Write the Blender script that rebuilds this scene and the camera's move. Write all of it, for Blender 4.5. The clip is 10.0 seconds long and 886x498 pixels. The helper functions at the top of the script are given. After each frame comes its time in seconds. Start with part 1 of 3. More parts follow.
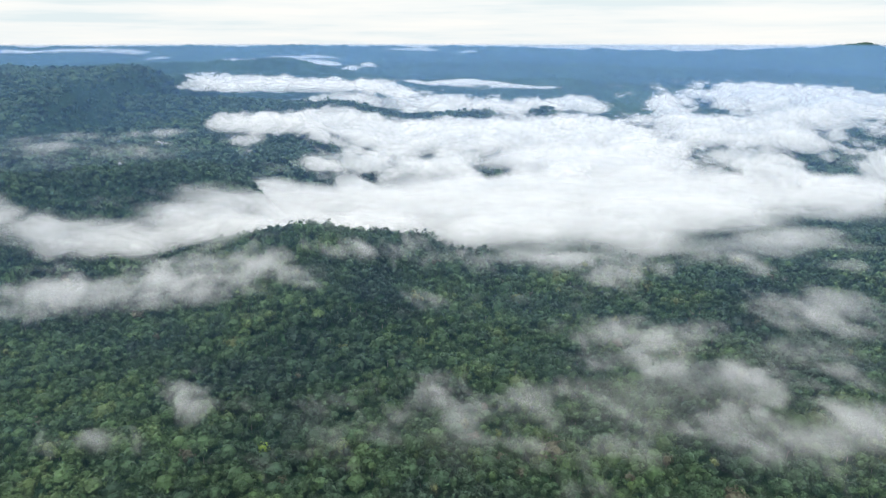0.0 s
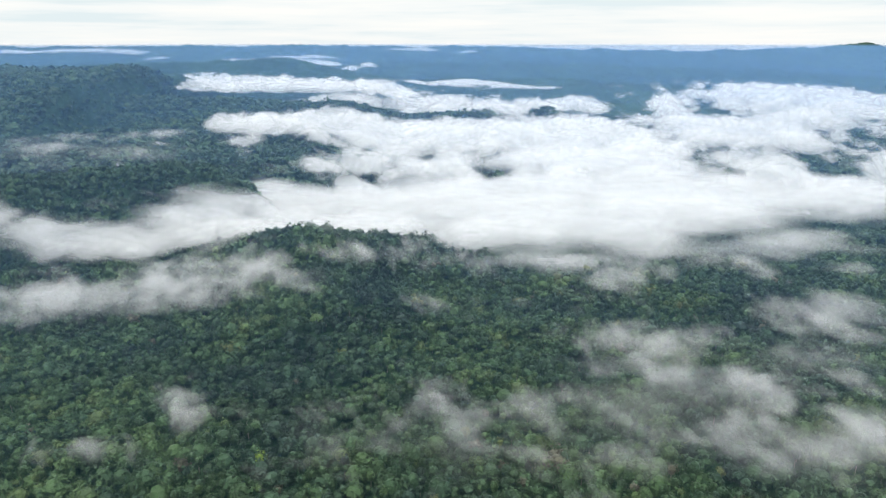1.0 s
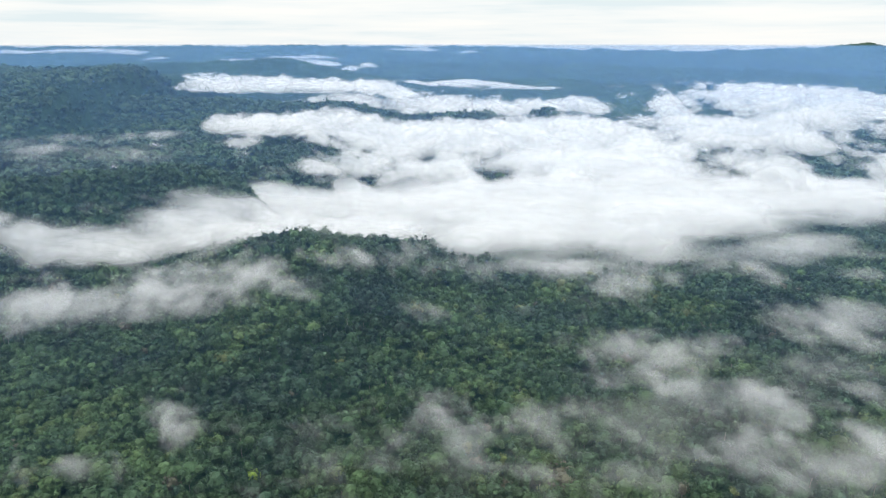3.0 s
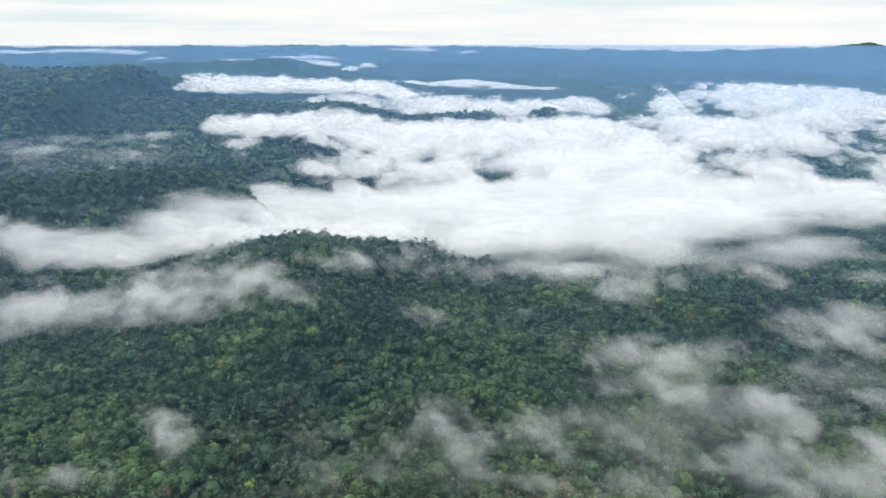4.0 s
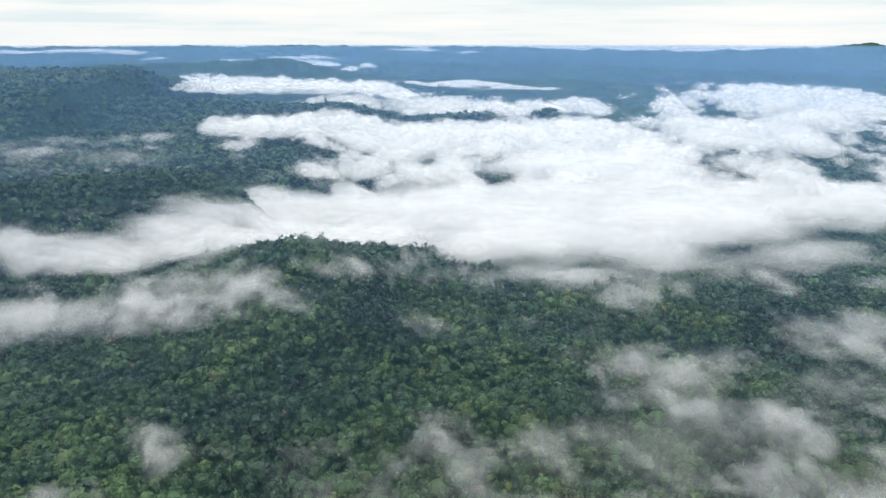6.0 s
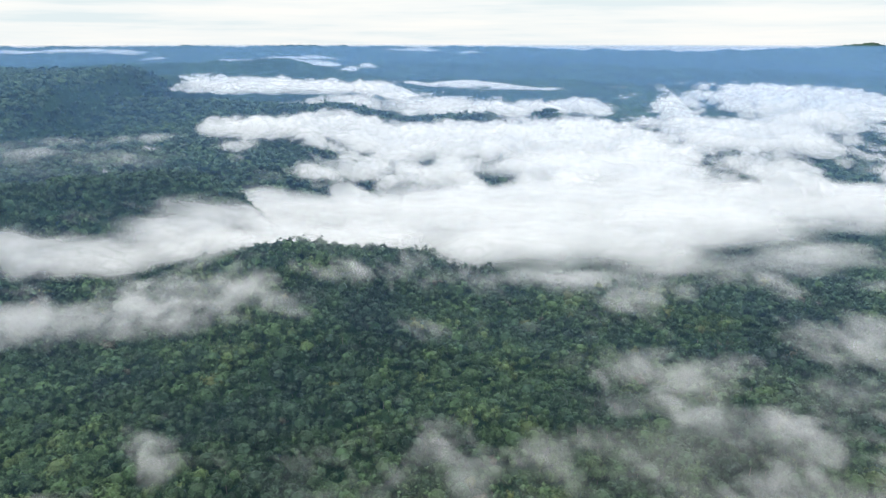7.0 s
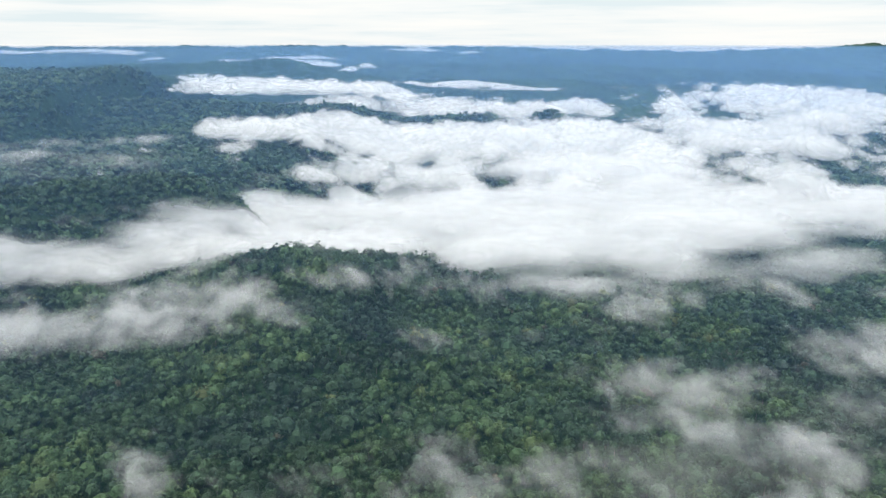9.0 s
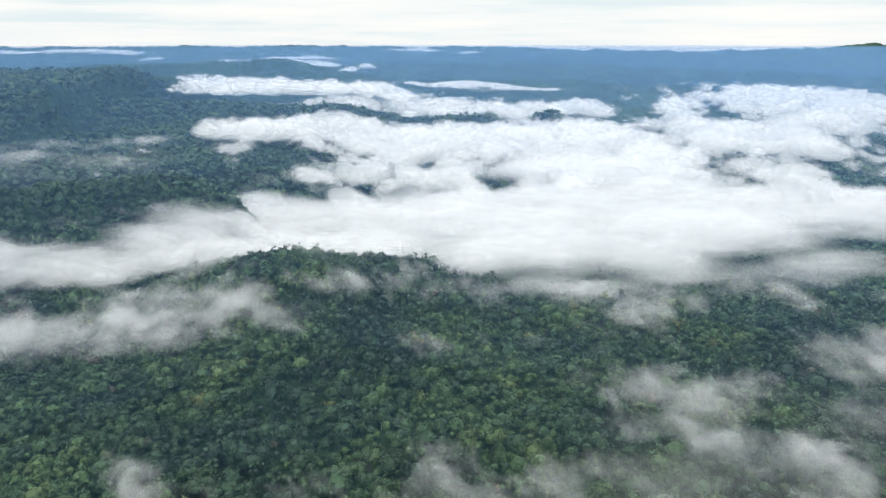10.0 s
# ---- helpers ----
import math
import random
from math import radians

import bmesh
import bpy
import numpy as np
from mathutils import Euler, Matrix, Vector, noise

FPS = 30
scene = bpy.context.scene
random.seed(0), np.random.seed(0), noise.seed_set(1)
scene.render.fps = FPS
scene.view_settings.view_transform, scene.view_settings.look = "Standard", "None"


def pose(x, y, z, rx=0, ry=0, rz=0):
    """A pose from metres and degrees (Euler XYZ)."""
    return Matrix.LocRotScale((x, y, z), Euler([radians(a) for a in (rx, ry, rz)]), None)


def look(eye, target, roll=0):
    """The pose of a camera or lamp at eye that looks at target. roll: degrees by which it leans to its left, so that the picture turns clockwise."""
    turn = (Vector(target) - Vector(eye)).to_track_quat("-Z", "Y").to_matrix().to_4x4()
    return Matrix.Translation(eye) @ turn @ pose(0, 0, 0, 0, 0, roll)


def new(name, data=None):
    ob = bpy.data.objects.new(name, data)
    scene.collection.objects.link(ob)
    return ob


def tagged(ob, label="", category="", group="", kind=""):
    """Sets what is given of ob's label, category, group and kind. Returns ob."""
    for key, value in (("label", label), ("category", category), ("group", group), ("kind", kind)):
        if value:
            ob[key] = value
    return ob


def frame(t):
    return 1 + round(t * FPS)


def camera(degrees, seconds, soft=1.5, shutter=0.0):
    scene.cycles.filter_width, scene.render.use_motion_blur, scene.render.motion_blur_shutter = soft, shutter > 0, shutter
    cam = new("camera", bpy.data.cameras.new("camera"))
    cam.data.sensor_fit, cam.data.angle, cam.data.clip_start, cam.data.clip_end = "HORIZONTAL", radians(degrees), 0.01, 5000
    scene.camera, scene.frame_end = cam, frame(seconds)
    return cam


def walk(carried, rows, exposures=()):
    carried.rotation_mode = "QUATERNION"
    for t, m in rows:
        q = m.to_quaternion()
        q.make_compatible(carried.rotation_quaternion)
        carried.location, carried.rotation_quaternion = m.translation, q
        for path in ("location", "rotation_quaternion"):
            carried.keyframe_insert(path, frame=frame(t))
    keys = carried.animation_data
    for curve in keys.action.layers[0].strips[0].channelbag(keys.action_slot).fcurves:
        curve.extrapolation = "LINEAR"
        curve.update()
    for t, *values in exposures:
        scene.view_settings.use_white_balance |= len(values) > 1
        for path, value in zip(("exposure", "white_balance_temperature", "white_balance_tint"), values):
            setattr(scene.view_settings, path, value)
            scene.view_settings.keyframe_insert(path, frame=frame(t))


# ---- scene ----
# ---------------------------------------------------------------- camera
cam = camera(70, 10.0, soft=1.35)
SPEED = 8.6
WAY = Vector((-0.030, 0.9991, 0.0309))
walk(cam, [(t, pose(*(Vector((0, 0, 240)) + WAY * SPEED * t), 90 - 18.2, 0, 0)) for t in (0, 2.5, 5, 7.5, 10)],
     exposures=[(0, 0.0), (10, 0.0)])
scene.cycles.transparent_max_bounces = 64

# ---------------------------------------------------------------- light
SUN_ELEVATION, SUN_TURN = 52, 215
ZENITH = 1.8


def nodes_of(owner):
    owner.use_nodes = True
    tree = owner.node_tree
    tree.nodes.clear()

    def add(kind, **settings):
        node = tree.nodes.new(kind)
        for key, value in settings.items():
            if key in node.inputs:
                node.inputs[key].default_value = value
            else:
                setattr(node, key, value)
        return node

    return tree, add, tree.links.new


def ramp_of(add, stops, interpolation="LINEAR"):
    node = add("ShaderNodeValToRGB")
    node.color_ramp.interpolation = interpolation
    bar = node.color_ramp.elements
    while len(bar) < len(stops):
        bar.new(0.5)
    for e, (at, colour) in zip(bar, stops):
        e.position = at
        e.color = (*colour, 1)
    return node


def overcast_world():
    world = bpy.data.worlds.new("overcast_sky")
    scene.world = world
    tree, add, link = nodes_of(world)
    sky = add("ShaderNodeTexSky", sky_type="NISHITA", sun_disc=False, sun_elevation=radians(SUN_ELEVATION), sun_rotation=radians(SUN_TURN))
    sky.altitude, sky.air_density, sky.dust_density = 300, 1.0, 2.0
    dim = add("ShaderNodeMix", data_type="RGBA", blend_type="MULTIPLY")
    dim.inputs[0].default_value = 1
    dim.inputs[7].default_value = (0.1, 0.1, 0.1, 1)
    link(sky.outputs[0], dim.inputs[6])
    coord = add("ShaderNodeTexCoord")
    stretch = add("ShaderNodeMapping")
    stretch.inputs["Scale"].default_value = (2.2, 2.2, 34)
    streaks = add("ShaderNodeTexNoise", Scale=1.6, Detail=6, Roughness=0.55)
    link(coord.outputs["Generated"], stretch.inputs[0])
    link(stretch.outputs[0], streaks.inputs[0])
    cloud = ramp_of(add, [(0.36, (0.82, 0.92, 0.95)), (0.48, (0.96, 1.0, 1.0)), (0.64, (1.05, 1.05, 1.02))])
    link(streaks.outputs[0], cloud.inputs[0])
    mix = add("ShaderNodeMix", data_type="RGBA")
    mix.inputs[0].default_value = 0.93
    link(dim.outputs[2], mix.inputs[6])
    link(cloud.outputs[0], mix.inputs[7])
    split = add("ShaderNodeSeparateXYZ")
    link(coord.outputs["Generated"], split.inputs[0])
    high = add("ShaderNodeMapRange")
    high.inputs[1].default_value, high.inputs[2].default_value = 0.08, 0.9
    high.inputs[3].default_value, high.inputs[4].default_value = 1.0, ZENITH
    link(split.outputs["Z"], high.inputs[0])
    back = add("ShaderNodeBackground", Strength=1.0)
    link(mix.outputs[2], back.inputs[0])
    link(high.outputs[0], back.inputs[1])
    out = add("ShaderNodeOutputWorld")
    link(back.outputs[0], out.inputs[0])


def soft_sun():
    lamp = bpy.data.lights.new("sun", "SUN")
    lamp.energy, lamp.angle, lamp.color = 1.0, radians(18), (1.0, 0.96, 0.9)
    ob = new("sun", lamp)
    a, e = radians(SUN_TURN), radians(SUN_ELEVATION)
    toward = Vector((math.sin(a) * math.cos(e), math.cos(a) * math.cos(e), math.sin(e)))
    ob.matrix_world = look(toward * 900, (0, 0, 0))


overcast_world()
soft_sun()


# ---------------------------------------------------------------- numbers: noise and relief
def lattice(ix, iy, seed):
    h = (ix * 374761393 + iy * 668265263 + seed * 974634777) & 0xFFFFFFFF
    h = ((h ^ (h >> 13)) * 1274126177) & 0xFFFFFFFF
    return ((h ^ (h >> 16)) & 0xFFFFFF) / float(0xFFFFFF)


def value_noise(x, y, seed=0):
    ix, iy = np.floor(x).astype(np.int64), np.floor(y).astype(np.int64)
    u, v = x - ix, y - iy
    u, v = u * u * (3 - 2 * u), v * v * (3 - 2 * v)
    a, b = lattice(ix, iy, seed), lattice(ix + 1, iy, seed)
    c, d = lattice(ix, iy + 1, seed), lattice(ix + 1, iy + 1, seed)
    return (a * (1 - u) + b * u) * (1 - v) + (c * (1 - u) + d * u) * v


def fbm(x, y, size, octaves=4, seed=0):
    total, weight, amp = 0, 0, 1.0
    for o in range(octaves):
        k = 2.0 ** o / size
        total = total + amp * (value_noise(x * k + 17.3 * o, y * k - 9.1 * o, seed + o) - 0.5)
        weight += amp
        amp *= 0.5
    return total / weight * 2


def domes(x, y, size, seed=0):
    """Rounded cells, like crowns side by side: 0 at their rims, 1 on top."""
    gx, gy = np.floor(x / size).astype(np.int64), np.floor(y / size).astype(np.int64)
    best = np.full(np.shape(x), 9.0)
    for dx in (-1, 0, 1):
        for dy in (-1, 0, 1):
            cx, cy = gx + dx, gy + dy
            px = (cx + 0.15 + 0.7 * lattice(cx, cy, seed)) * size
            py = (cy + 0.15 + 0.7 * lattice(cx, cy, seed + 5)) * size
            r = 0.75 + 0.5 * lattice(cx, cy, seed + 9)
            best = np.minimum(best, ((x - px) ** 2 + (y - py) ** 2) / (size * r) ** 2)
    return np.sqrt(np.clip(1 - best * 1.6, 0, 1))


def smooth(a, b, x):
    t = np.clip((x - a) / (b - a), 0, 1)
    return t * t * (3 - 2 * t)


def bump(x, y, cx, cy, sx, sy):
    return np.exp(-0.5 * (((x - cx) / sx) ** 2 + ((y - cy) / sy) ** 2))


def ridge(x, y, x0, y0, x1, y1, h0, h1, wide):
    """A crest from one place to another whose height runs from h0 to h1."""
    dx, dy = x1 - x0, y1 - y0
    t = np.clip(((x - x0) * dx + (y - y0) * dy) / (dx * dx + dy * dy), 0, 1)
    d2 = (x - x0 - t * dx) ** 2 + (y - y0 - t * dy) ** 2
    return (h0 + (h1 - h0) * t) * np.exp(-0.5 * d2 / wide ** 2)


def lie(x, y):
    """The broad lie of the land, without its hills: valley, upland, far country."""
    z = -14 + 52 * smooth(950, 1200, y) * smooth(-80, -330, x) * smooth(2400, 1950, y)
    far = 8 * smooth(2100, 2500, y) + 190 * np.clip((y - 2450) / 2400, 0, 1.3)
    return z + far * smooth(1900, 2600, y) + smooth(4300, 4850, y) * (-6 + 22 * smooth(900, 300, x))


def canopy(x, y):
    """Height of the forest's roof over the plan."""
    x, y = np.asarray(x, float), np.asarray(y, float)
    z = lie(x, y) + 2 + 5 * fbm(x, y, 170, 3, 3) * smooth(-200, 200, y)
    z = z + 34 * bump(x, y, -108, 572, 62, 48) + 54 * bump(x, y, -170, 682, 80, 46)
    z = z + 22 * bump(x, y, -40, 735, 60, 40) + 12 * bump(x, y, 260, 640, 90, 60)
    z = z + 14 * bump(x, y, 250, 400, 90, 60)
    z = z + ridge(x, y, -900, 640, -330, 850, 96, 98, 62)
    z = z + 26 * bump(x, y, 90, 1130, 45, 36) + 42 * bump(x, y, 375, 1440, 20, 20)
    # the upland west of the valley, its cliff, and the low crest that carries on from it, half drowned in mist
    top = smooth(1150, 1800, y + 30 * fbm(x, y, 300, 3, 8))
    upland = (140 + 14 * fbm(x, y, 260, 4, 15) - 45 * np.abs(fbm(x, y, 300, 3, 17))) * top * smooth(-850, -905, x + 25 * fbm(x, y, 120, 3, 5)) * smooth(2900, 2200, y)
    upland = upland + 16 * bump(x, y, -945, 1900, 50, 300)
    z = z + np.maximum.reduce([upland, ridge(x, y, -900, 1760, -570, 1810, 66, 51, 70), ridge(x, y, -570, 1810, -370, 1860, 51, 38, 62),
                               ridge(x, y, -370, 1860, -146, 1960, 38, 43, 55), ridge(x, y, -146, 1960, 140, 2060, 43, 46, 50),
                               58 * bump(x, y, 325, 2060, 55, 40)])
    # far ridges and the hill on the skyline
    z = z + np.maximum(ridge(x, y, -1700, 2850, -720, 3040, 104, 112, 95), ridge(x, y, -720, 3040, -250, 2960, 112, 30, 85))
    z = z + 58 * bump(x, y, 2860, 4500, 110, 220) + 6 * bump(x, y, 2500, 4500, 400, 300)
    z = z + smooth(2200, 3000, y) * (14 * fbm(x, y, 900, 4, 12) + 26 * (0.35 - np.abs(fbm(x * 0.55, y, 380, 4, 14))) * smooth(5000, 4300, y))
    return z


# ---------------------------------------------------------------- materials
def foliage_material(name, stops, relief=0.0):
    """Leaves: the tone of the whole tree from its tint, the tone of each tuft at random."""
    mat = bpy.data.materials.new(name)
    tree, add, link = nodes_of(mat)
    tint = add("ShaderNodeAttribute", attribute_name="tint")
    tone = ramp_of(add, stops)
    link(tint.outputs["Fac"], tone.inputs[0])
    geo = add("ShaderNodeNewGeometry")
    light = add("ShaderNodeMapRange")
    light.inputs[3].default_value, light.inputs[4].default_value = 0.76, 1.26
    link(geo.outputs["Random Per Island"], light.inputs[0])
    grain = add("ShaderNodeTexNoise", Scale=0.9, Detail=4, Roughness=0.65)
    coord = add("ShaderNodeTexCoord")
    link(coord.outputs["Object"], grain.inputs[0])
    fleck = add("ShaderNodeMapRange")
    fleck.inputs[1].default_value, fleck.inputs[2].default_value = 0.3, 0.7
    fleck.inputs[3].default_value, fleck.inputs[4].default_value = 0.7, 1.3
    link(grain.outputs[0], fleck.inputs[0])
    both = add("ShaderNodeMath", operation="MULTIPLY")
    link(light.outputs[0], both.inputs[0])
    link(fleck.outputs[0], both.inputs[1])
    colour = add("ShaderNodeVectorMath", operation="SCALE")
    link(tone.outputs[0], colour.inputs[0])
    link(both.outputs[0], colour.inputs["Scale"])
    leaf = add("ShaderNodeBsdfPrincipled", Roughness=0.62)
    leaf.inputs["Specular IOR Level"].default_value = 0.03 if relief else 0.25
    link(colour.outputs[0], leaf.inputs["Base Color"])
    if relief:
        rough = add("ShaderNodeBump", Strength=0.8, Distance=relief)
        link(grain.outputs[0], rough.inputs["Height"])
        link(rough.outputs[0], leaf.inputs["Normal"])
    out = add("ShaderNodeOutputMaterial")
    link(leaf.outputs[0], out.inputs[0])
    return mat


TONES = [(0.0, (0.022, 0.046, 0.030)), (0.25, (0.033, 0.066, 0.035)), (0.5, (0.045, 0.086, 0.037)), (0.72, (0.060, 0.106, 0.039)),
         (0.86, (0.080, 0.120, 0.044)), (0.93, (0.088, 0.086, 0.056)), (0.97, (0.115, 0.160, 0.036)), (1.0, (0.17, 0.25, 0.04))]
leaf_mat = foliage_material("rainforest_leaves", TONES)
roof_mat = foliage_material("distant_canopy", TONES, 1.5)


def bark_material():
    mat = bpy.data.materials.new("pale_bark")
    tree, add, link = nodes_of(mat)
    coord = add("ShaderNodeTexCoord")
    stretch = add("ShaderNodeMapping")
    stretch.inputs["Scale"].default_value = (3, 3, 0.5)
    grain = add("ShaderNodeTexNoise", Scale=1.5, Detail=5, Roughness=0.6)
    link(coord.outputs["Object"], stretch.inputs[0])
    link(stretch.outputs[0], grain.inputs[0])
    tone = ramp_of(add, [(0.3, (0.10, 0.085, 0.065)), (0.7, (0.30, 0.27, 0.22))])
    link(grain.outputs[0], tone.inputs[0])
    rough = add("ShaderNodeBump", Strength=0.6, Distance=0.05)
    link(grain.outputs[0], rough.inputs["Height"])
    wood = add("ShaderNodeBsdfPrincipled", Roughness=0.85)
    link(tone.outputs[0], wood.inputs["Base Color"])
    link(rough.outputs[0], wood.inputs["Normal"])
    out = add("ShaderNodeOutputMaterial")
    link(wood.outputs[0], out.inputs[0])
    return mat


def soil_material():
    mat = bpy.data.materials.new("undergrowth")
    tree, add, link = nodes_of(mat)
    coord = add("ShaderNodeTexCoord")
    wide = add("ShaderNodeTexNoise", Scale=0.03, Detail=4)
    fine = add("ShaderNodeTexNoise", Scale=0.5, Detail=6, Roughness=0.7)
    link(coord.outputs["Object"], wide.inputs[0])
    link(coord.outputs["Object"], fine.inputs[0])
    blend = add("ShaderNodeMix", data_type="FLOAT")
    blend.inputs[0].default_value = 0.6
    link(wide.outputs[0], blend.inputs[2])
    link(fine.outputs[0], blend.inputs[3])
    tone = ramp_of(add, [(0.3, (0.016, 0.034, 0.018)), (0.55, (0.032, 0.064, 0.026)), (0.75, (0.06, 0.09, 0.04))])
    link(blend.outputs[0], tone.inputs[0])
    rough = add("ShaderNodeBump", Strength=1.0, Distance=1.2)
    link(fine.outputs[0], rough.inputs["Height"])
    soil = add("ShaderNodeBsdfPrincipled", Roughness=0.9)
    link(tone.outputs[0], soil.inputs["Base Color"])
    link(rough.outputs[0], soil.inputs["Normal"])
    out = add("ShaderNodeOutputMaterial")
    link(soil.outputs[0], out.inputs[0])
    return mat


def mist_material(name, size, thick, crisp, uneven, turn=0.0, stretch=(1, 1, 0.4), detail=5, through_light=0.2, calm=0.3, rough=0.54, twist=0.3, fade=1.4, colour=(0.87, 0.87, 0.87)):
    """Droplet mist: see-through by its density, which the noise tears into wisps."""
    mat = bpy.data.materials.new(name)
    tree, add, link = nodes_of(mat)
    coord = add("ShaderNodeTexCoord")
    place = add("ShaderNodeMapping", vector_type="TEXTURE")
    place.inputs["Scale"].default_value = stretch
    place.inputs["Rotation"].default_value = (0, 0, radians(turn))
    link(coord.outputs["Object"], place.inputs[0])
    puffs = add("ShaderNodeTexNoise", Scale=1 / size, Detail=detail, Roughness=rough, Distortion=twist)
    link(place.outputs[0], puffs.inputs[0])
    body = add("ShaderNodeAttribute", attribute_name="mist_body")
    tear = add("ShaderNodeMath", operation="MULTIPLY_ADD")
    tear.inputs[1].default_value, tear.inputs[2].default_value = uneven, -0.5 * uneven
    link(puffs.outputs[0], tear.inputs[0])
    heart = add("ShaderNodeMapRange")
    heart.inputs[1].default_value, heart.inputs[2].default_value = 0.5, 1.2
    heart.inputs[3].default_value, heart.inputs[4].default_value = 1.0, calm
    link(body.outputs["Fac"], heart.inputs[0])
    total = add("ShaderNodeMath", operation="MULTIPLY_ADD", use_clamp=True)
    link(tear.outputs[0], total.inputs[0])
    link(heart.outputs[0], total.inputs[1])
    link(body.outputs["Fac"], total.inputs[2])
    gain = add("ShaderNodeMath", operation="MULTIPLY", use_clamp=True)
    gain.inputs[1].default_value = crisp
    link(total.outputs[0], gain.inputs[0])
    thin = add("ShaderNodeMath", operation="POWER")
    thin.inputs[1].default_value = fade
    link(gain.outputs[0], thin.inputs[0])
    weigh = add("ShaderNodeMath", operation="MULTIPLY")
    weigh.inputs[1].default_value = thick
    link(thin.outputs[0], weigh.inputs[0])
    clear = add("ShaderNodeBsdfTransparent")
    top = add("ShaderNodeBsdfDiffuse")
    under = add("ShaderNodeBsdfTranslucent")
    for node in (top, under):
        node.inputs[0].default_value = (*colour, 1)
    white = add("ShaderNodeMixShader")
    white.inputs[0].default_value = through_light
    link(top.outputs[0], white.inputs[1])
    link(under.outputs[0], white.inputs[2])
    mix = add("ShaderNodeMixShader")
    link(weigh.outputs[0], mix.inputs[0])
    link(clear.outputs[0], mix.inputs[1])
    link(white.outputs[0], mix.inputs[2])
    out = add("ShaderNodeOutputMaterial")
    link(mix.outputs[0], out.inputs[0])
    return mat


def haze_material(strength, edge, top):
    """Distance haze put into the colour of see-through blue sheets, thinning out upwards."""
    mat = bpy.data.materials.new("painted_blue_haze")
    tree, add, link = nodes_of(mat)
    geo = add("ShaderNodeNewGeometry")
    split = add("ShaderNodeSeparateXYZ")
    link(geo.outputs["Position"], split.inputs[0])
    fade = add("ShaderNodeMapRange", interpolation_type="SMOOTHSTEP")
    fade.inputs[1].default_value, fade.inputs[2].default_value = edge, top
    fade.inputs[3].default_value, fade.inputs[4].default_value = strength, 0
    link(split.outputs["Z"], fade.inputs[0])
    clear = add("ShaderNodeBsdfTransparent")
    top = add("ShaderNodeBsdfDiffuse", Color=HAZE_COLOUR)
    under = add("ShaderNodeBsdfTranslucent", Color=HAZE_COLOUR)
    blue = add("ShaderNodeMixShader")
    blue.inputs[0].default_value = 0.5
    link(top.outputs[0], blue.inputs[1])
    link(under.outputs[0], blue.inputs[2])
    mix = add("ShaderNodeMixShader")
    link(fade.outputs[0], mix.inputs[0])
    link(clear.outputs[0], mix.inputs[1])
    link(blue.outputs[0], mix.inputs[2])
    out = add("ShaderNodeOutputMaterial")
    link(mix.outputs[0], out.inputs[0])
    return mat


# blue painted on the haze rings, and its opacity per metre
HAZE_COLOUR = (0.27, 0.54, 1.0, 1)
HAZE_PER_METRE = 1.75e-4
bark_mat = bark_material()
soil_mat = soil_material()


# ---------------------------------------------------------------- meshes from arrays
def mesh_from(name, verts, faces, material, smooth_shade=True, **values):
    """A mesh of triangles or quads (one kind) with float values on its points."""
    me = bpy.data.meshes.new(name)
    verts, faces = np.asarray(verts, np.float32), np.asarray(faces, np.int32)
    n, k = faces.shape
    me.vertices.add(len(verts))
    me.vertices.foreach_set("co", verts.ravel())
    me.loops.add(n * k)
    me.loops.foreach_set("vertex_index", faces.ravel())
    me.polygons.add(n)
    me.polygons.foreach_set("loop_start", np.arange(0, n * k, k, dtype=np.int32))
    me.polygons.foreach_set("use_smooth", np.full(n, smooth_shade))
    for key, value in values.items():
        layer = me.attributes.new(key, "FLOAT", "POINT")
        layer.data.foreach_set("value", np.asarray(value, np.float32))
    me.materials.append(material)
    me.update(calc_edges=True)
    return me


def sheet(xs, ys):
    """Points and quads of a grid over the plan."""
    x, y = np.meshgrid(xs, ys)
    i = np.arange(x.size).reshape(x.shape)
    quads = np.stack([i[:-1, :-1], i[:-1, 1:], i[1:, 1:], i[1:, :-1]], -1).reshape(-1, 4)
    return x.ravel(), y.ravel(), quads


# ---------------------------------------------------------------- ground and distance
TRUNK = 17.0


def build_ground():
    xs = np.concatenate([np.arange(-4600, -1200, 100), np.arange(-1200, 1200, 20), np.arange(1200, 4700, 100)])
    ys = np.concatenate([np.arange(-2500, 200, 100), np.arange(200, 1200, 16), np.arange(1200, 2400, 30), np.arange(2400, 5001, 65)])
    x, y, quads = sheet(xs, ys)
    z = canopy(x, y) - TRUNK - 16 * smooth(1000, 1200, y) * smooth(2250, 2100, y) - 3 * np.abs(fbm(x, y, 60, 3, 31))
    ob = new("ground", mesh_from("ground", np.stack([x, y, z], 1), quads, soil_mat))
    tagged(ob, "dark forest floor of rolling hills and valley", "ground", kind="structure")


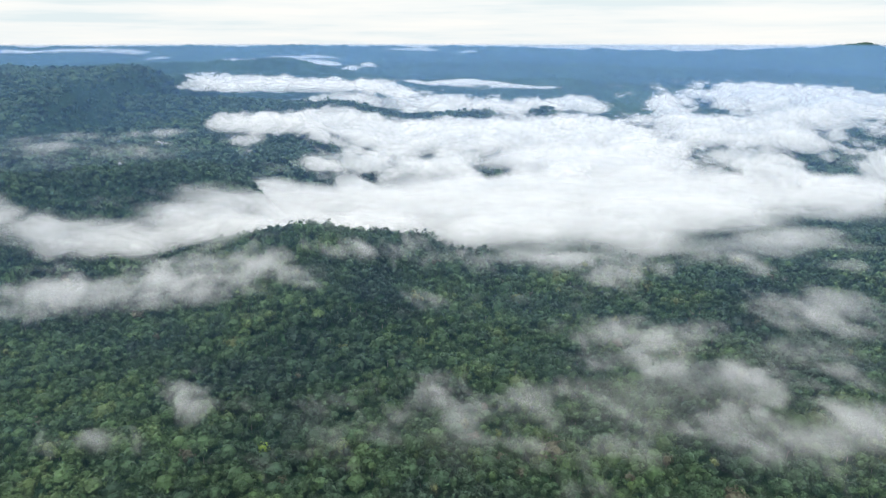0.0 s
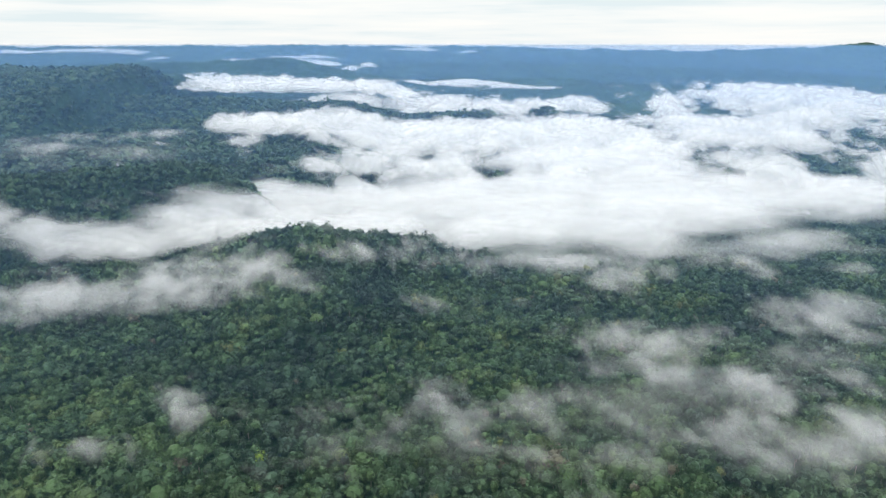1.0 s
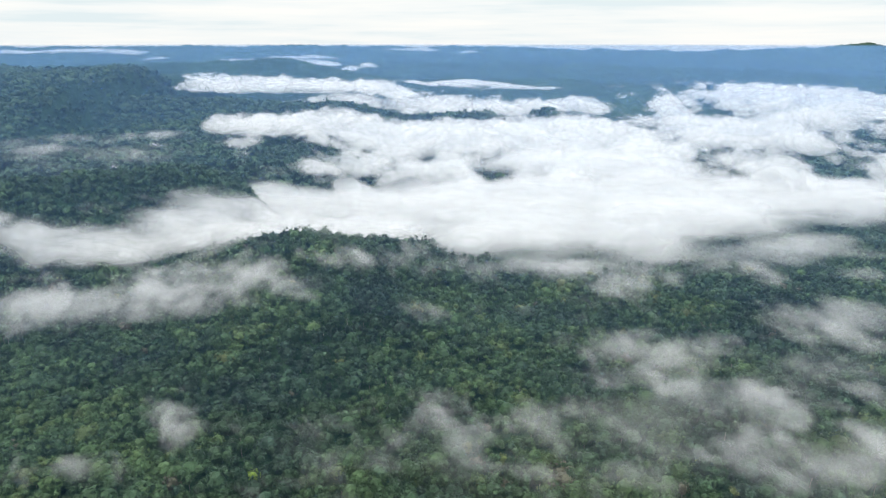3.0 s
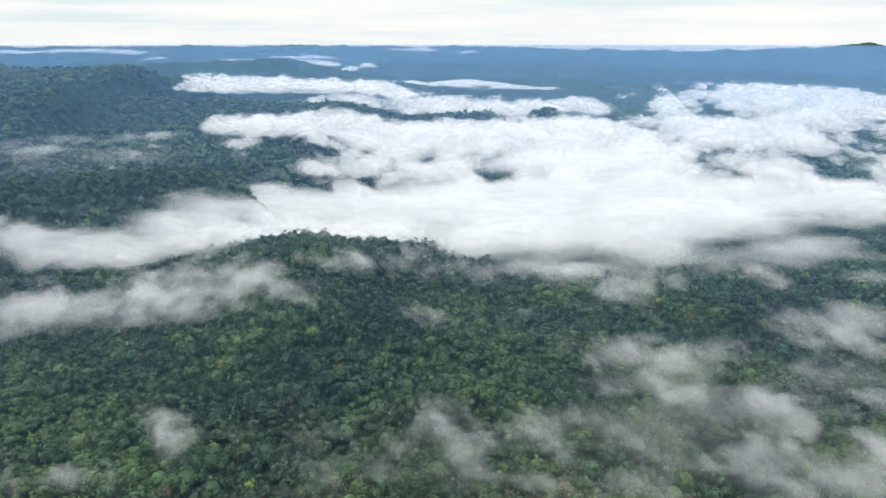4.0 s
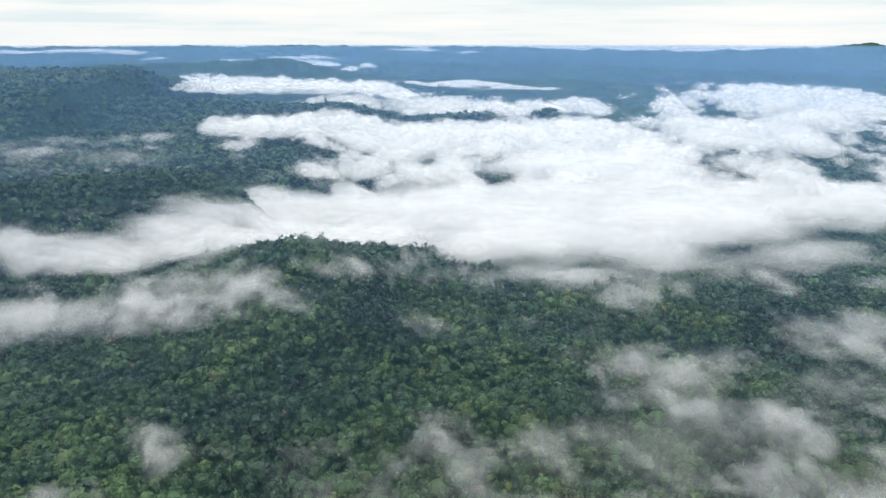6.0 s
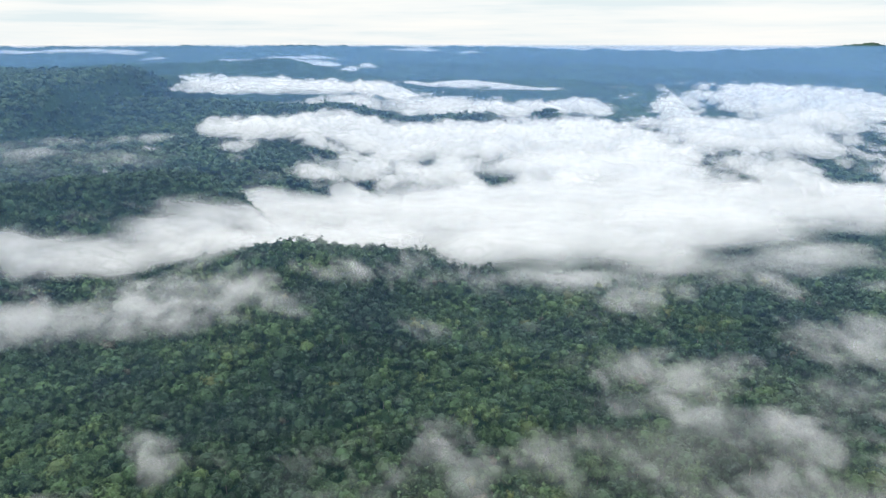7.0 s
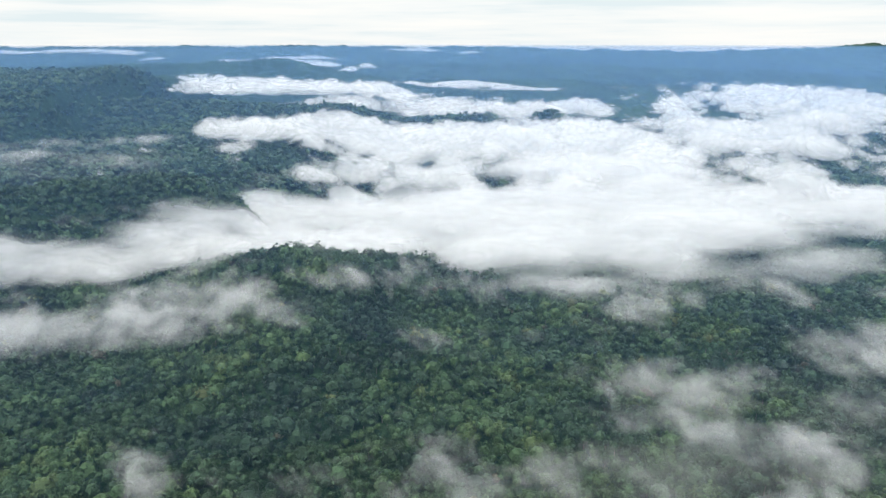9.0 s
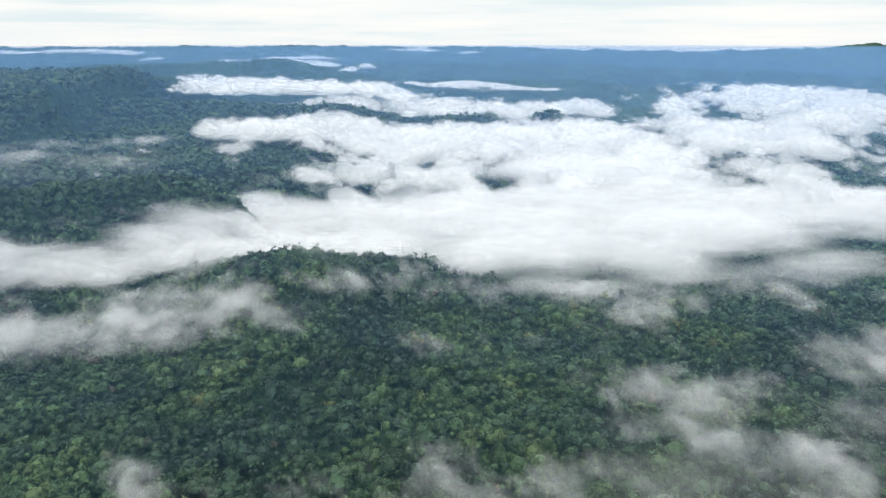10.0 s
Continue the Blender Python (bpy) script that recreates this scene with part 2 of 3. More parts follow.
def build_far_canopy():
    """Woods too far off to tell trees apart: a roof of rounded crowns."""
    for y0, y1, step, size in ((2150, 3300, 9, 15), (3300, 4880, 16, 26)):
        wide = 0.74 * y1 + 100
        x, y, quads = sheet(np.arange(-wide, wide, step), np.arange(y0, y1 + step, step))
        seen = np.abs(x) < 0.76 * y + 150
        quads = quads[seen[quads].all(1)]
        lump = domes(x, y, size, 7)
        z = canopy(x, y) - 15 + 16 * lump + 8 * fbm(x, y, 9, 2, 40) + 14 * fbm(x, y, 85, 3, 41)
        tint = 0.02 + 0.14 * lattice(np.floor(x / size).astype(np.int64), np.floor(y / size).astype(np.int64), 3) + 0.4 * fbm(x, y * 0.35, 120, 4, 9)
        ob = new("far_woods", mesh_from("far_woods", np.stack([x, y, z], 1), quads, roof_mat, True, tint=np.clip(tint, 0, 0.3)))
        tagged(ob, "distant blue-green rainforest canopy on low hills", "forest", kind="stuff")


def build_undergrowth():
    """Lower storey that closes the gaps between the crowns."""
    for x0, x1, y0, y1, step in ((-760, 760, 282, 960, 3.2), (-280, 280, -150, 282, 6.0), (-1500, -760, 1150, 2100, 8.0)):
        x, y, quads = sheet(np.arange(x0, x1, step), np.arange(y0, y1, step))
        seen = np.abs(x) < 0.70 * np.maximum(y, 282) + 85
        quads = quads[seen[quads].all(1)]
        z = canopy(x, y) - 14 + 6 * domes(x, y, 7, 21) + 3.5 * fbm(x, y, 6, 2, 23)
        tint = 0.05 + 0.35 * lattice(np.floor(x / 7).astype(np.int64), np.floor(y / 7).astype(np.int64), 4)
        ob = new("undergrowth", mesh_from("undergrowth", np.stack([x, y, z], 1), quads, roof_mat, True, tint=tint))
        tagged(ob, "dark green lower storey of the rainforest", "forest", kind="stuff")


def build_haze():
    """Added blue rings round the viewpoint, painted haze, denser with the distance between them."""
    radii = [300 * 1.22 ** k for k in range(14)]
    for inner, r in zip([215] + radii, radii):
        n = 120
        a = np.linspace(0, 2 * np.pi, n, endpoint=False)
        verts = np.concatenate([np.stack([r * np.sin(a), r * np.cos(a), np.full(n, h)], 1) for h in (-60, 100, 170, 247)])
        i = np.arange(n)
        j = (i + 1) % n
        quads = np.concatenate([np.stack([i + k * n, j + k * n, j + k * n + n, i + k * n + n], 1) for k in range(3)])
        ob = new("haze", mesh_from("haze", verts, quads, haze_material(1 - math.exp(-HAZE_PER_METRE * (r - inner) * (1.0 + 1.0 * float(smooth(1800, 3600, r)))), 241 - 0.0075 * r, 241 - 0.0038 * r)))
        tagged(ob, "see-through blue ring painted as thin morning haze in the distance", "haze", group="haze", kind="structure")


# ---------------------------------------------------------------- mist
def bank_field(patches, x, y, warp=1.0, level=1.0, spread=1.0):
    """Above 0 inside the bank, its strength at its heart; a patch is its middle, half-widths and strength, and below 0 it is a gap."""
    wx, wy = x + 16 * warp * fbm(x, y, 90 * warp, 4, 51), y + 20 * warp * fbm(x, y, 90 * warp, 4, 57)
    d = np.full(x.shape, -1.5)
    lack = np.zeros(x.shape)
    for cx, cy, rx, ry, strong in patches:
        r = np.sqrt(((wx - cx) / rx) ** 2 + ((wy - cy) / ry) ** 2) / spread
        if strong < 0:
            lack = np.maximum(lack, -strong * np.clip(1.3 - r, 0, 0.8))
        else:
            core = level * strong * 1.25 * np.exp(-1.15 * r * r) - 0.16 - 0.4 * np.clip(r - 1.25, 0, 4)
            d = np.maximum(d, core) + 0.2 * np.clip(core, 0, 1)
    return np.minimum(d, 1.3) - lack


def mist(patches, material, spacing, step, height, base, label, follow=False, lumps=60, swell=0.5, warp=1.0, lean=42, level=1.0, spread=1.0):
    """One body of mist: leaning layers of droplets, one behind the other, dense at its heart and thin towards its rim, top and foot.
    base: height of its foot over the lie of the land, or over the woods' roof where it clings to that."""
    solid = [p for p in patches if p[4] > 0]
    x0, x1 = min(p[0] - 1.6 * spread * p[2] for p in solid), max(p[0] + 1.6 * spread * p[2] for p in solid)
    y0, y1 = min(p[1] - 1.6 * spread * p[3] for p in solid), max(p[1] + 1.6 * spread * p[3] for p in solid)
    back = 1 / math.tan(radians(lean))
    rows = 7
    xs, ups = np.arange(x0, x1 + step, step), np.linspace(0, 1.25, rows)
    foot = np.arange(y0 - height * back, y1, spacing)
    ix = np.arange(len(xs) * rows).reshape(rows, len(xs))
    quads = np.stack([ix[:-1, :-1], ix[:-1, 1:], ix[1:, 1:], ix[1:, :-1]], -1).reshape(-1, 4)
    x, up = np.meshgrid(xs, ups)
    x, up = x.ravel(), up.ravel()
    verts, faces, dens, count = [], [], [], 0
    for k, yk in enumerate(foot):
        y = yk + up * height * back + 0.7 * spacing * fbm(x, up * height * 1.5 + 37.0 * k, 2.5 * spacing, 2, 66)
        field = bank_field(patches, x, y, warp, level, spread)
        land = lie(x, y)
        wx, wy = x + 0.3 * lumps * fbm(x, y, lumps, 2, 63), y + 0.3 * lumps * fbm(x, y, lumps, 2, 64)
        billow = 0.6 * domes(wx, wy, lumps, 61) + 0.3 * domes(wx, wy, lumps * 0.45, 62) + 0.3 * fbm(x, y, lumps * 2.5, 2, 65) + 0.1
        top = (1 - swell + swell * billow) * np.clip(0.35 + 0.65 * field, 0.2, 1)
        share = up / np.maximum(top, 0.05)
        body = np.minimum(np.minimum(field, (1.05 - share) * 2.2), 5 * share - 0.3)
        z = base + (canopy(x, y) if follow else land) + up * height
        q = quads[(body[quads] > -1.25).any(1)]
        if not len(q):
            continue
        used, q = np.unique(q, return_inverse=True)
        verts.append(np.stack([x, y, z], 1)[used])
        dens.append(body[used])
        faces.append(q.reshape(-1, 4) + count)
        count += len(used)
    ob = new("mist_bank", mesh_from("mist_bank", np.concatenate(verts), np.concatenate(faces), material, True, mist_body=np.concatenate(dens)))
    return tagged(ob, label, "mist", group="morning mist", kind="stuff")


MAIN = [(-137, 942, 157, 104, 1.1), (12, 932, 180, 155, 1.2), (176, 932, 197, 222, 1.2), (351, 980, 190, 210, 1.2), (530, 1005, 165, 135, 1.1),
        (663, 1015, 97, 90, 1.0), (90, 774, 110, 54, 1.15), (188, 768, 92, 42, 1.05), (-230, 850, 80, 60, 1.1), (278, 1251, 218, 172, 1.0), (86, 1180, 45, 70, -1.2), (185, 1150, 40, 35, -0.8), (-259, 964, 68, 85, 0.9)]
WEST = [(-460, 700, 100, 26, 1.0), (-374, 715, 83, 30, 1.1), (-310, 735, 73, 34, 1.0), (-252, 770, 64, 40, 1.1), (-200, 795, 64, 48, 1.3), (-146, 815, 67, 55, 1.3),
        (-80, 830, 67, 60, 1.2), (-540, 705, 70, 20, 0.7), (-288, 782, 50, 24, 0.6), (-236, 820, 42, 28, 0.85), (-228, 685, 60, 28, 0.62), (-160, 700, 60, 30, 0.7), (-300, 665, 60, 22, 0.4), (-70, 745, 60, 30, 0.75), (-100, 850, 60, 50, 1.3)]
MIDDLE = [(-468, 1402, 70, 48, 0.85), (-355, 1457, 137, 153, 1.0), (-200, 1608, 166, 209, 1.1), (-35, 1607, 167, 343, 1.1), (165, 1657, 186, 369, 1.1),
          (365, 1657, 186, 408, 1.1), (-70, 1230, 160, 136, 1.0), (76, 1175, 133, 121, 0.9), (240, 1230, 139, 167, 1.1), (-208, 1115, 68, 29, 0.6),
          (-165, 1022, 53, 33, 0.8), (429, 1394, 157, 227, 1.1), (86, 1200, 42, 80, -1.7), (185, 1170, 34, 40, -0.9), (372, 1640, 25, 60, -1.0),
          (215, 1440, 24, 40, -1.0), (-63, 1120, 26, 40, -0.8), (-20, 1300, 40, 50, -0.6)]
EAST = [(835, 2450, 55, 130, 1.0), (700, 2120, 40, 70, 0.7), (776, 2285, 70, 250, 0.7), (1036, 2544, 131, 206, 0.9), (1222, 2500, 198, 390, 1.0), (1408, 2450, 236, 430, 1.1), (1607, 2400, 189, 430, 1.1),
        (694, 1768, 107, 331, 0.9), (820, 1711, 118, 345, 1.1), (1070, 1894, 131, 281, 1.0), (602, 1323, 69, 71, 0.8), (657, 1230, 64, 47, 0.8),
        (791, 1120, 41, 70, 0.9), (593, 1055, 110, 42, 1.0), (936, 1340, 36, 48, 0.6), (770, 1290, 62, 110, -1.8), (1110, 1700, 60, 110, -1.8),
        (690, 2400, 58, 260, -1.4), (990, 2330, 42, 240, -1.5), (625, 1290, 32, 40, -1.4), (985, 1850, 28, 70, -1.2)]
HIGH = [(-1010, 2480, 120, 140, 1.0), (-880, 2450, 150, 220, 1.1), (-680, 2420, 174, 230, 1.1), (-480, 2330, 182, 200, 1.1), (-263, 2250, 164, 154, 1.1)]
BACK = [(-263, 2200, 180, 140, 1.0), (-45, 2200, 200, 150, 1.0), (163, 2200, 172, 140, 1.0), (369, 2180, 154, 131, 1.0), (500, 2160, 60, 71, 0.9)]
STRIP = [(-140, 3060, 85, 60, 0.9), (96, 3030, 214, 90, 1.1), (300, 2960, 110, 50, 0.9), (480, 2930, 70, 35, 0.6)]
ARM = [(-373, 572, 56, 31, 0.9), (-306, 573, 46, 27, 0.8), (-280, 597, 43, 35, 1.0), (-229, 589, 42, 30, 0.9), (-182, 576, 31, 22, 0.95), (-140, 554, 24, 10, 0.5),
       (-429, 637, 34, 10, 0.5)]
UPLAND = [(-735, 1178, 51, 39, 0.9), (-746, 1306, 50, 52, 0.6), (-669, 1350, 40, 40, 0.6), (-600, 1360, 40, 45, 0.75), (-551, 1150, 45, 25, 0.8),
          (-470, 1000, 35, 20, 0.8), (-826, 1273, 33, 24, 0.5), (-660, 1187, 61, 20, 0.4)]
THIN = [(150, 380, 120, 70, 0.8), (240, 335, 90, 40, 0.9), (15, 355, 80, 50, 0.6), (300, 450, 90, 70, 0.6), (-80, 365, 60, 30, 0.4)]
BEHIND = [(-620, 1120, 260, 150, 0.8), (-420, 1010, 120, 70, 0.8), (-820, 1200, 150, 150, 0.8)]
NEAR_EAST = [(149, 509, 32, 28, 0.8), (173, 472, 39, 39, 1.0), (218, 499, 32, 19, 0.7), (178, 423, 27, 20, 0.8), (203, 400, 22, 22, 1.0), (220, 380, 21, 19, 0.8),
             (225, 357, 16, 11, 0.6), (339, 527, 43, 35, 1.0), (389, 559, 30, 31, 0.9), (284, 466, 25, 12, 0.5), (190, 350, 26, 10, 0.9), (218, 334, 36, 12, 1.0),
             (258, 342, 36, 16, 1.0), (285, 365, 36, 18, 0.8), (286, 418, 19, 13, 0.5)]
SLOPE = [(58, 400, 26, 19, 0.9), (85, 415, 27, 13, 0.5), (1, 409, 23, 23, 0.8), (18, 376, 28, 16, 0.7), (-23, 371, 38, 19, 0.55), (-81, 386, 39, 17, 0.45),
         (36, 345, 29, 11, 0.6), (130, 347, 32, 11, 0.6), (-48, 350, 39, 9, 0.4), (118, 443, 24, 11, 0.5), (85, 377, 24, 11, 0.4), (160, 385, 60, 25, 0.42), (235, 405, 55, 35, 0.4), (110, 330, 50, 18, 0.45)]
FRINGE = [(-94, 646, 34, 29, 0.6), (-28, 680, 36, 31, 0.5), (179, 621, 30, 29, 0.8), (236, 626, 22, 17, 0.6), (342, 658, 20, 33, 0.7), (408, 702, 28, 19, 0.6),
          (300, 675, 48, 17, 0.3), (453, 675, 24, 20, 0.6), (-18, 555, 30, 12, 0.5), (48, 571, 41, 11, 0.35), (45, 678, 54, 17, 0.6), (128, 671, 54, 13, 0.5),
          (219, 661, 47, 13, 0.5), (-123, 620, 38, 15, 0.5)]
SMALL = [(-196, 416, 11, 9, 0.7), (-182, 402, 16, 13, 0.95), (-166, 386, 14, 9, 0.8), (-226, 354, 20, 9, 0.8), (-210, 346, 14, 7, 0.6)]
RIVERS = [(-2850, 4440, 300, 55, 1), (-2450, 4500, 340, 60, 1), (-2080, 4430, 200, 45, 1), (-1780, 4110, 70, 30, 0.8), (-1220, 4000, 170, 80, 1), (-1000, 4060, 190, 80, 1),
          (-800, 4150, 130, 45, 1), (-840, 3930, 140, 65, 1), (-690, 3880, 100, 60, 1), (-570, 3590, 60, 60, 1), (-505, 3690, 55, 60, 1), (-440, 3790, 50, 60, 1),
          (-231, 4600, 190, 55, 1), (170, 4420, 75, 35, 0.8)]


def build_mist():
    bank = mist_material("valley_mist", 60, 0.40, 1.0, 2.8, 0, (2.4, 1.0, 0.7), 4, 0.3, 0.8, 0.5, 0.4)
    puffy = mist_material("billowing_mist", 70, 0.5, 1.4, 5.4, 0, (1.2, 1.1, 0.8), 5, 0.3, 0.95, 0.55, 0.3, 1.2)
    veil = mist_material("trailing_mist", 50, 0.48, 1.0, 2.8, 12, (1.9, 1.0, 0.6), 4.5, 0.35, 0.85, 0.54, 0.5)
    ragged = mist_material("ragged_mist", 26, 0.22, 0.9, 4.0, 8, (1.3, 1.0, 0.9), 5, 0.35, 0.95, 0.56, 0.5, 1.5)
    wisp = mist_material("torn_mist", 24, 0.20, 0.9, 3.5, -55, (1.6, 0.9, 0.9), 5, 0.35, 1.0, 0.55, 0.6, 1.4)
    faint = mist_material("thin_mist", 40, 0.09, 1.0, 1.6, -30, (1.5, 1.0, 0.8), 4, 0.35, 1.0, 0.5, 0.4, 1.2)
    flat = mist_material("far_mist", 90, 0.55, 1.8, 3.0, 0, (1.6, 1.2, 0.6), 4.5, 0.3)
    made = {}
    made["main"] = mist(MAIN, bank, 16, 11, 46, 2, "thick white mist filling the valley", lumps=85, swell=0.45)
    made["west"] = mist(WEST, veil, 12, 9, 32, -2, "trailing white mist at the foot of the ridge", True, lumps=70, swell=0.45)
    made["middle"] = mist(MIDDLE, puffy, 22, 12, 58, 4, "billowing white mist over the drowned woods", lumps=95, swell=0.65, warp=2, level=0.7)
    made["east"] = mist(EAST, puffy, 24, 12, 58, 4, "billowing white mist with gaps over dark woods", lumps=100, swell=0.7, warp=2, level=0.85)
    made["high"] = mist(HIGH, puffy, 26, 14, 44, 70, "white mist spilling round the upland's cliff", lumps=90, swell=0.5, warp=2, level=1.2)
    made["back"] = mist(BACK, puffy, 24, 14, 44, 28, "flat white mist behind the low crest", lumps=90, swell=0.6, warp=2)
    made["strip"] = mist(STRIP, flat, 18, 18, 22, 4, "flat white mist in a distant valley", lumps=90, swell=0.5, warp=2)
    made["arm"] = mist(ARM, ragged, 10, 7, 34, 5, "torn grey-white mist beside the wooded knoll", True, swell=0.5, level=0.8, spread=1.3)
    made["fringe"] = mist(FRINGE, wisp, 10, 6, 24, 3, "thin ragged mist at the valley mist's rim", True, 45, level=0.9, spread=1.2)
    made["upland"] = mist(UPLAND, ragged, 16, 10, 26, 5, "thin mist scraps on the upland woods", True, level=0.72, spread=1.25)
    made["near_east"] = mist(NEAR_EAST, wisp, 10, 5, 26, 2, "torn thin mist drifting over treetops", True, 40, level=0.72, spread=1.35)
    made["slope"] = mist(SLOPE, wisp, 10, 5, 22, 2, "faint thin mist veil over treetops", True, 40, level=0.66, spread=1.4)
    made["thin"] = mist(THIN, faint, 14, 9, 24, 2, "hardly visible thin mist over treetops", True, 60, level=0.68)
    made["behind"] = mist(BEHIND, faint, 26, 16, 34, 2, "hardly visible thin mist behind the ridge", True, 90, level=0.5)
    made["small"] = mist(SMALL, wisp, 7, 3, 18, 4, "small lone mist wisp over treetops", True, 30, level=0.62, spread=1.45)
    made["rivers"] = mist(RIVERS, flat, 24, 22, 22, 2, "far white mist lying in distant valleys", True, 120, warp=3)
    return made


# ---------------------------------------------------------------- trees
def tuft_cloud(rng, count, reach, flat, size, fine):
    """Bent leaf tufts spread over a lobed dome: points and triangles, a tuft an island."""
    lobes = []
    for k in range(6):
        a = k * 2 * math.pi / 6 + rng.uniform(-0.4, 0.4)
        d = rng.uniform(0.35, 0.8) * reach
        lobes.append((d * math.cos(a), d * math.sin(a), rng.uniform(-0.4, 0.25) * reach * flat, rng.uniform(0.28, 0.58) * reach))
    lobes.append((0, 0, 0.3 * reach * flat, 0.6 * reach))
    verts, faces = [], []
    for i in range(count):
        cx, cy, cz, r = lobes[rng.integers(len(lobes))]
        up = rng.uniform(-0.65, 1)
        a = rng.uniform(0, 2 * math.pi)
        s = math.sqrt(1 - up * up)
        n = np.array([s * math.cos(a), s * math.sin(a), up])
        p = np.array([cx, cy, cz]) + n * r * np.array([1, 1, flat]) * rng.uniform(0.72, 1.18)
        n = n + rng.normal(0, 0.36, 3)
        n /= np.linalg.norm(n)
        u = np.cross(n, rng.normal(0, 1, 3))
        u /= np.linalg.norm(u)
        v = np.cross(n, u)
        w = size * rng.uniform(0.65, 1.35)
        b = len(verts)
        if not fine:
            verts += [p - u * w, p - v * w * 0.8 - n * w * 0.5, p + u * w, p + v * w * 0.85 - n * w * 0.45]
            faces += [(b, b + 1, b + 2), (b, b + 2, b + 3)]
            continue
        verts += [p - u * w - n * w * 0.45, p - v * w * 0.8 - n * w * 0.35, p + u * w - n * w * 0.5, p + v * w * 0.85 - n * w * 0.3, p + n * w * 0.12]
        faces += [(b, b + 1, b + 4), (b + 1, b + 2, b + 4), (b + 2, b + 3, b + 4), (b + 3, b, b + 4)]
    return np.array(verts), np.array(faces)


def core_dome(reach, flat, sides=7):
    """The shaded heart of a crown."""
    verts = [(0, 0, 0.62 * reach * flat)]
    for r, z in ((0.5, 0.42), (0.8, 0.0), (0.6, -0.75)):
        for k in range(sides):
            a = 2 * math.pi * k / sides
            verts.append((r * reach * math.cos(a), r * reach * math.sin(a), z * reach * flat))
    faces = []
    for k in range(sides):
        j = (k + 1) % sides
        faces.append((0, 1 + k, 1 + j))
        for ring in (0, 1):
            a, b = 1 + ring * sides, 1 + (ring + 1) * sides
            faces += [(a + k, b + k, b + j), (a + k, b + j, a + j)]
    return np.array(verts), np.array(faces)


def stalk(points, radii, sides=6):
    """A tapered limb along points."""
    verts, faces = [], []
    for p, r in zip(points, radii):
        for k in range(sides):
            a = 2 * math.pi * k / sides
            verts.append((p[0] + r * math.cos(a), p[1] + r * math.sin(a), p[2]))
    for s in range(len(points) - 1):
        for k in range(sides):
            a, b, c, d = s * sides + k, s * sides + (k + 1) % sides, (s + 1) * sides + (k + 1) % sides, (s + 1) * sides + k
            faces += [(a, b, c), (a, c, d)]
    return np.array(verts, float), np.array(faces)


def joined(pieces):
    verts, faces, n = [], [], 0
    for v, f in pieces:
        verts.append(v)
        faces.append(f + n)
        n += len(v)
    return np.concatenate(verts), np.concatenate(faces)


def crown_of(rng, tufts, flat, size, fine=False, sides=7):
    pieces = [tuft_cloud(rng, tufts, 1.0, flat, size, fine), core_dome(0.82, flat, sides)]
    return joined(pieces)


def tree_sites():
    """Where trees stand: place, crown's reach, tone, nearest first."""
    rng = np.random.default_rng(5)
    sites = []
    for y0, y1, gap in ((-150, 285, 9.5), (285, 960, 7.0), (960, 2160, 12.0)):
        ys, xs = np.arange(y0, y1, gap), np.arange(-1650, 1650, gap)
        x, y = np.meshgrid(xs, ys)
        x, y = x.ravel() + rng.uniform(-0.42, 0.42, x.size) * gap, y.ravel() + rng.uniform(-0.42, 0.42, x.size) * gap
        keep = np.where(y < 280, np.abs(x) < 270, np.abs(x) < 0.70 * y + 75)
        x, y = x[keep], y[keep]
        roof = canopy(x, y)
        hidden = (np.maximum.reduce([bank_field(b, x, y) for b in (MAIN, MIDDLE, EAST)]) > 0.75) & (roof < 30)
        keep = ~hidden | (rng.random(len(x)) < 0.06)
        x, y, roof = x[keep], y[keep], roof[keep]
        reach = gap * rng.choice([0.44, 0.62, 0.84, 1.28], len(x), p=[0.30, 0.35, 0.22, 0.13]) * rng.uniform(0.9, 1.12, len(x))
        reach = reach * np.where(y > 640, 1.2, 1.05)
        patch = 0.42 + 0.55 * fbm(x, y, 60, 3, 81) + 0.25 * fbm(x, y, 16, 2, 85)
        tint = np.clip(patch + rng.normal(0, 0.12, len(x)), 0.0, 0.86)
        odd = rng.random(len(x))
        tint = np.where(odd < 0.006, 0.93, np.where((odd > 0.994) & (y < 900), 0.95, tint))
        tint = np.where(y > 700, 0.06 + 0.7 * tint, tint)
        for px, py, tone in ((-120, 352, 1.0), (36, 373, 0.96), (165, 360, 0.97)):
            here = np.argmin((x - px) ** 2 + (y - py) ** 2)
            if (x[here] - px) ** 2 + (y[here] - py) ** 2 < 100:
                tint[here], reach[here] = tone, 5.0
        tall = roof + rng.normal(0, 1.9, len(x)) + 2.2 * fbm(x, y, 22, 2, 87) + (reach > 1.05 * gap) * 3.5
        sites.append(np.stack([x, y, tall, reach, tint], 1))
    sites = np.concatenate(sites)
    return sites[np.argsort(sites[:, 1])]


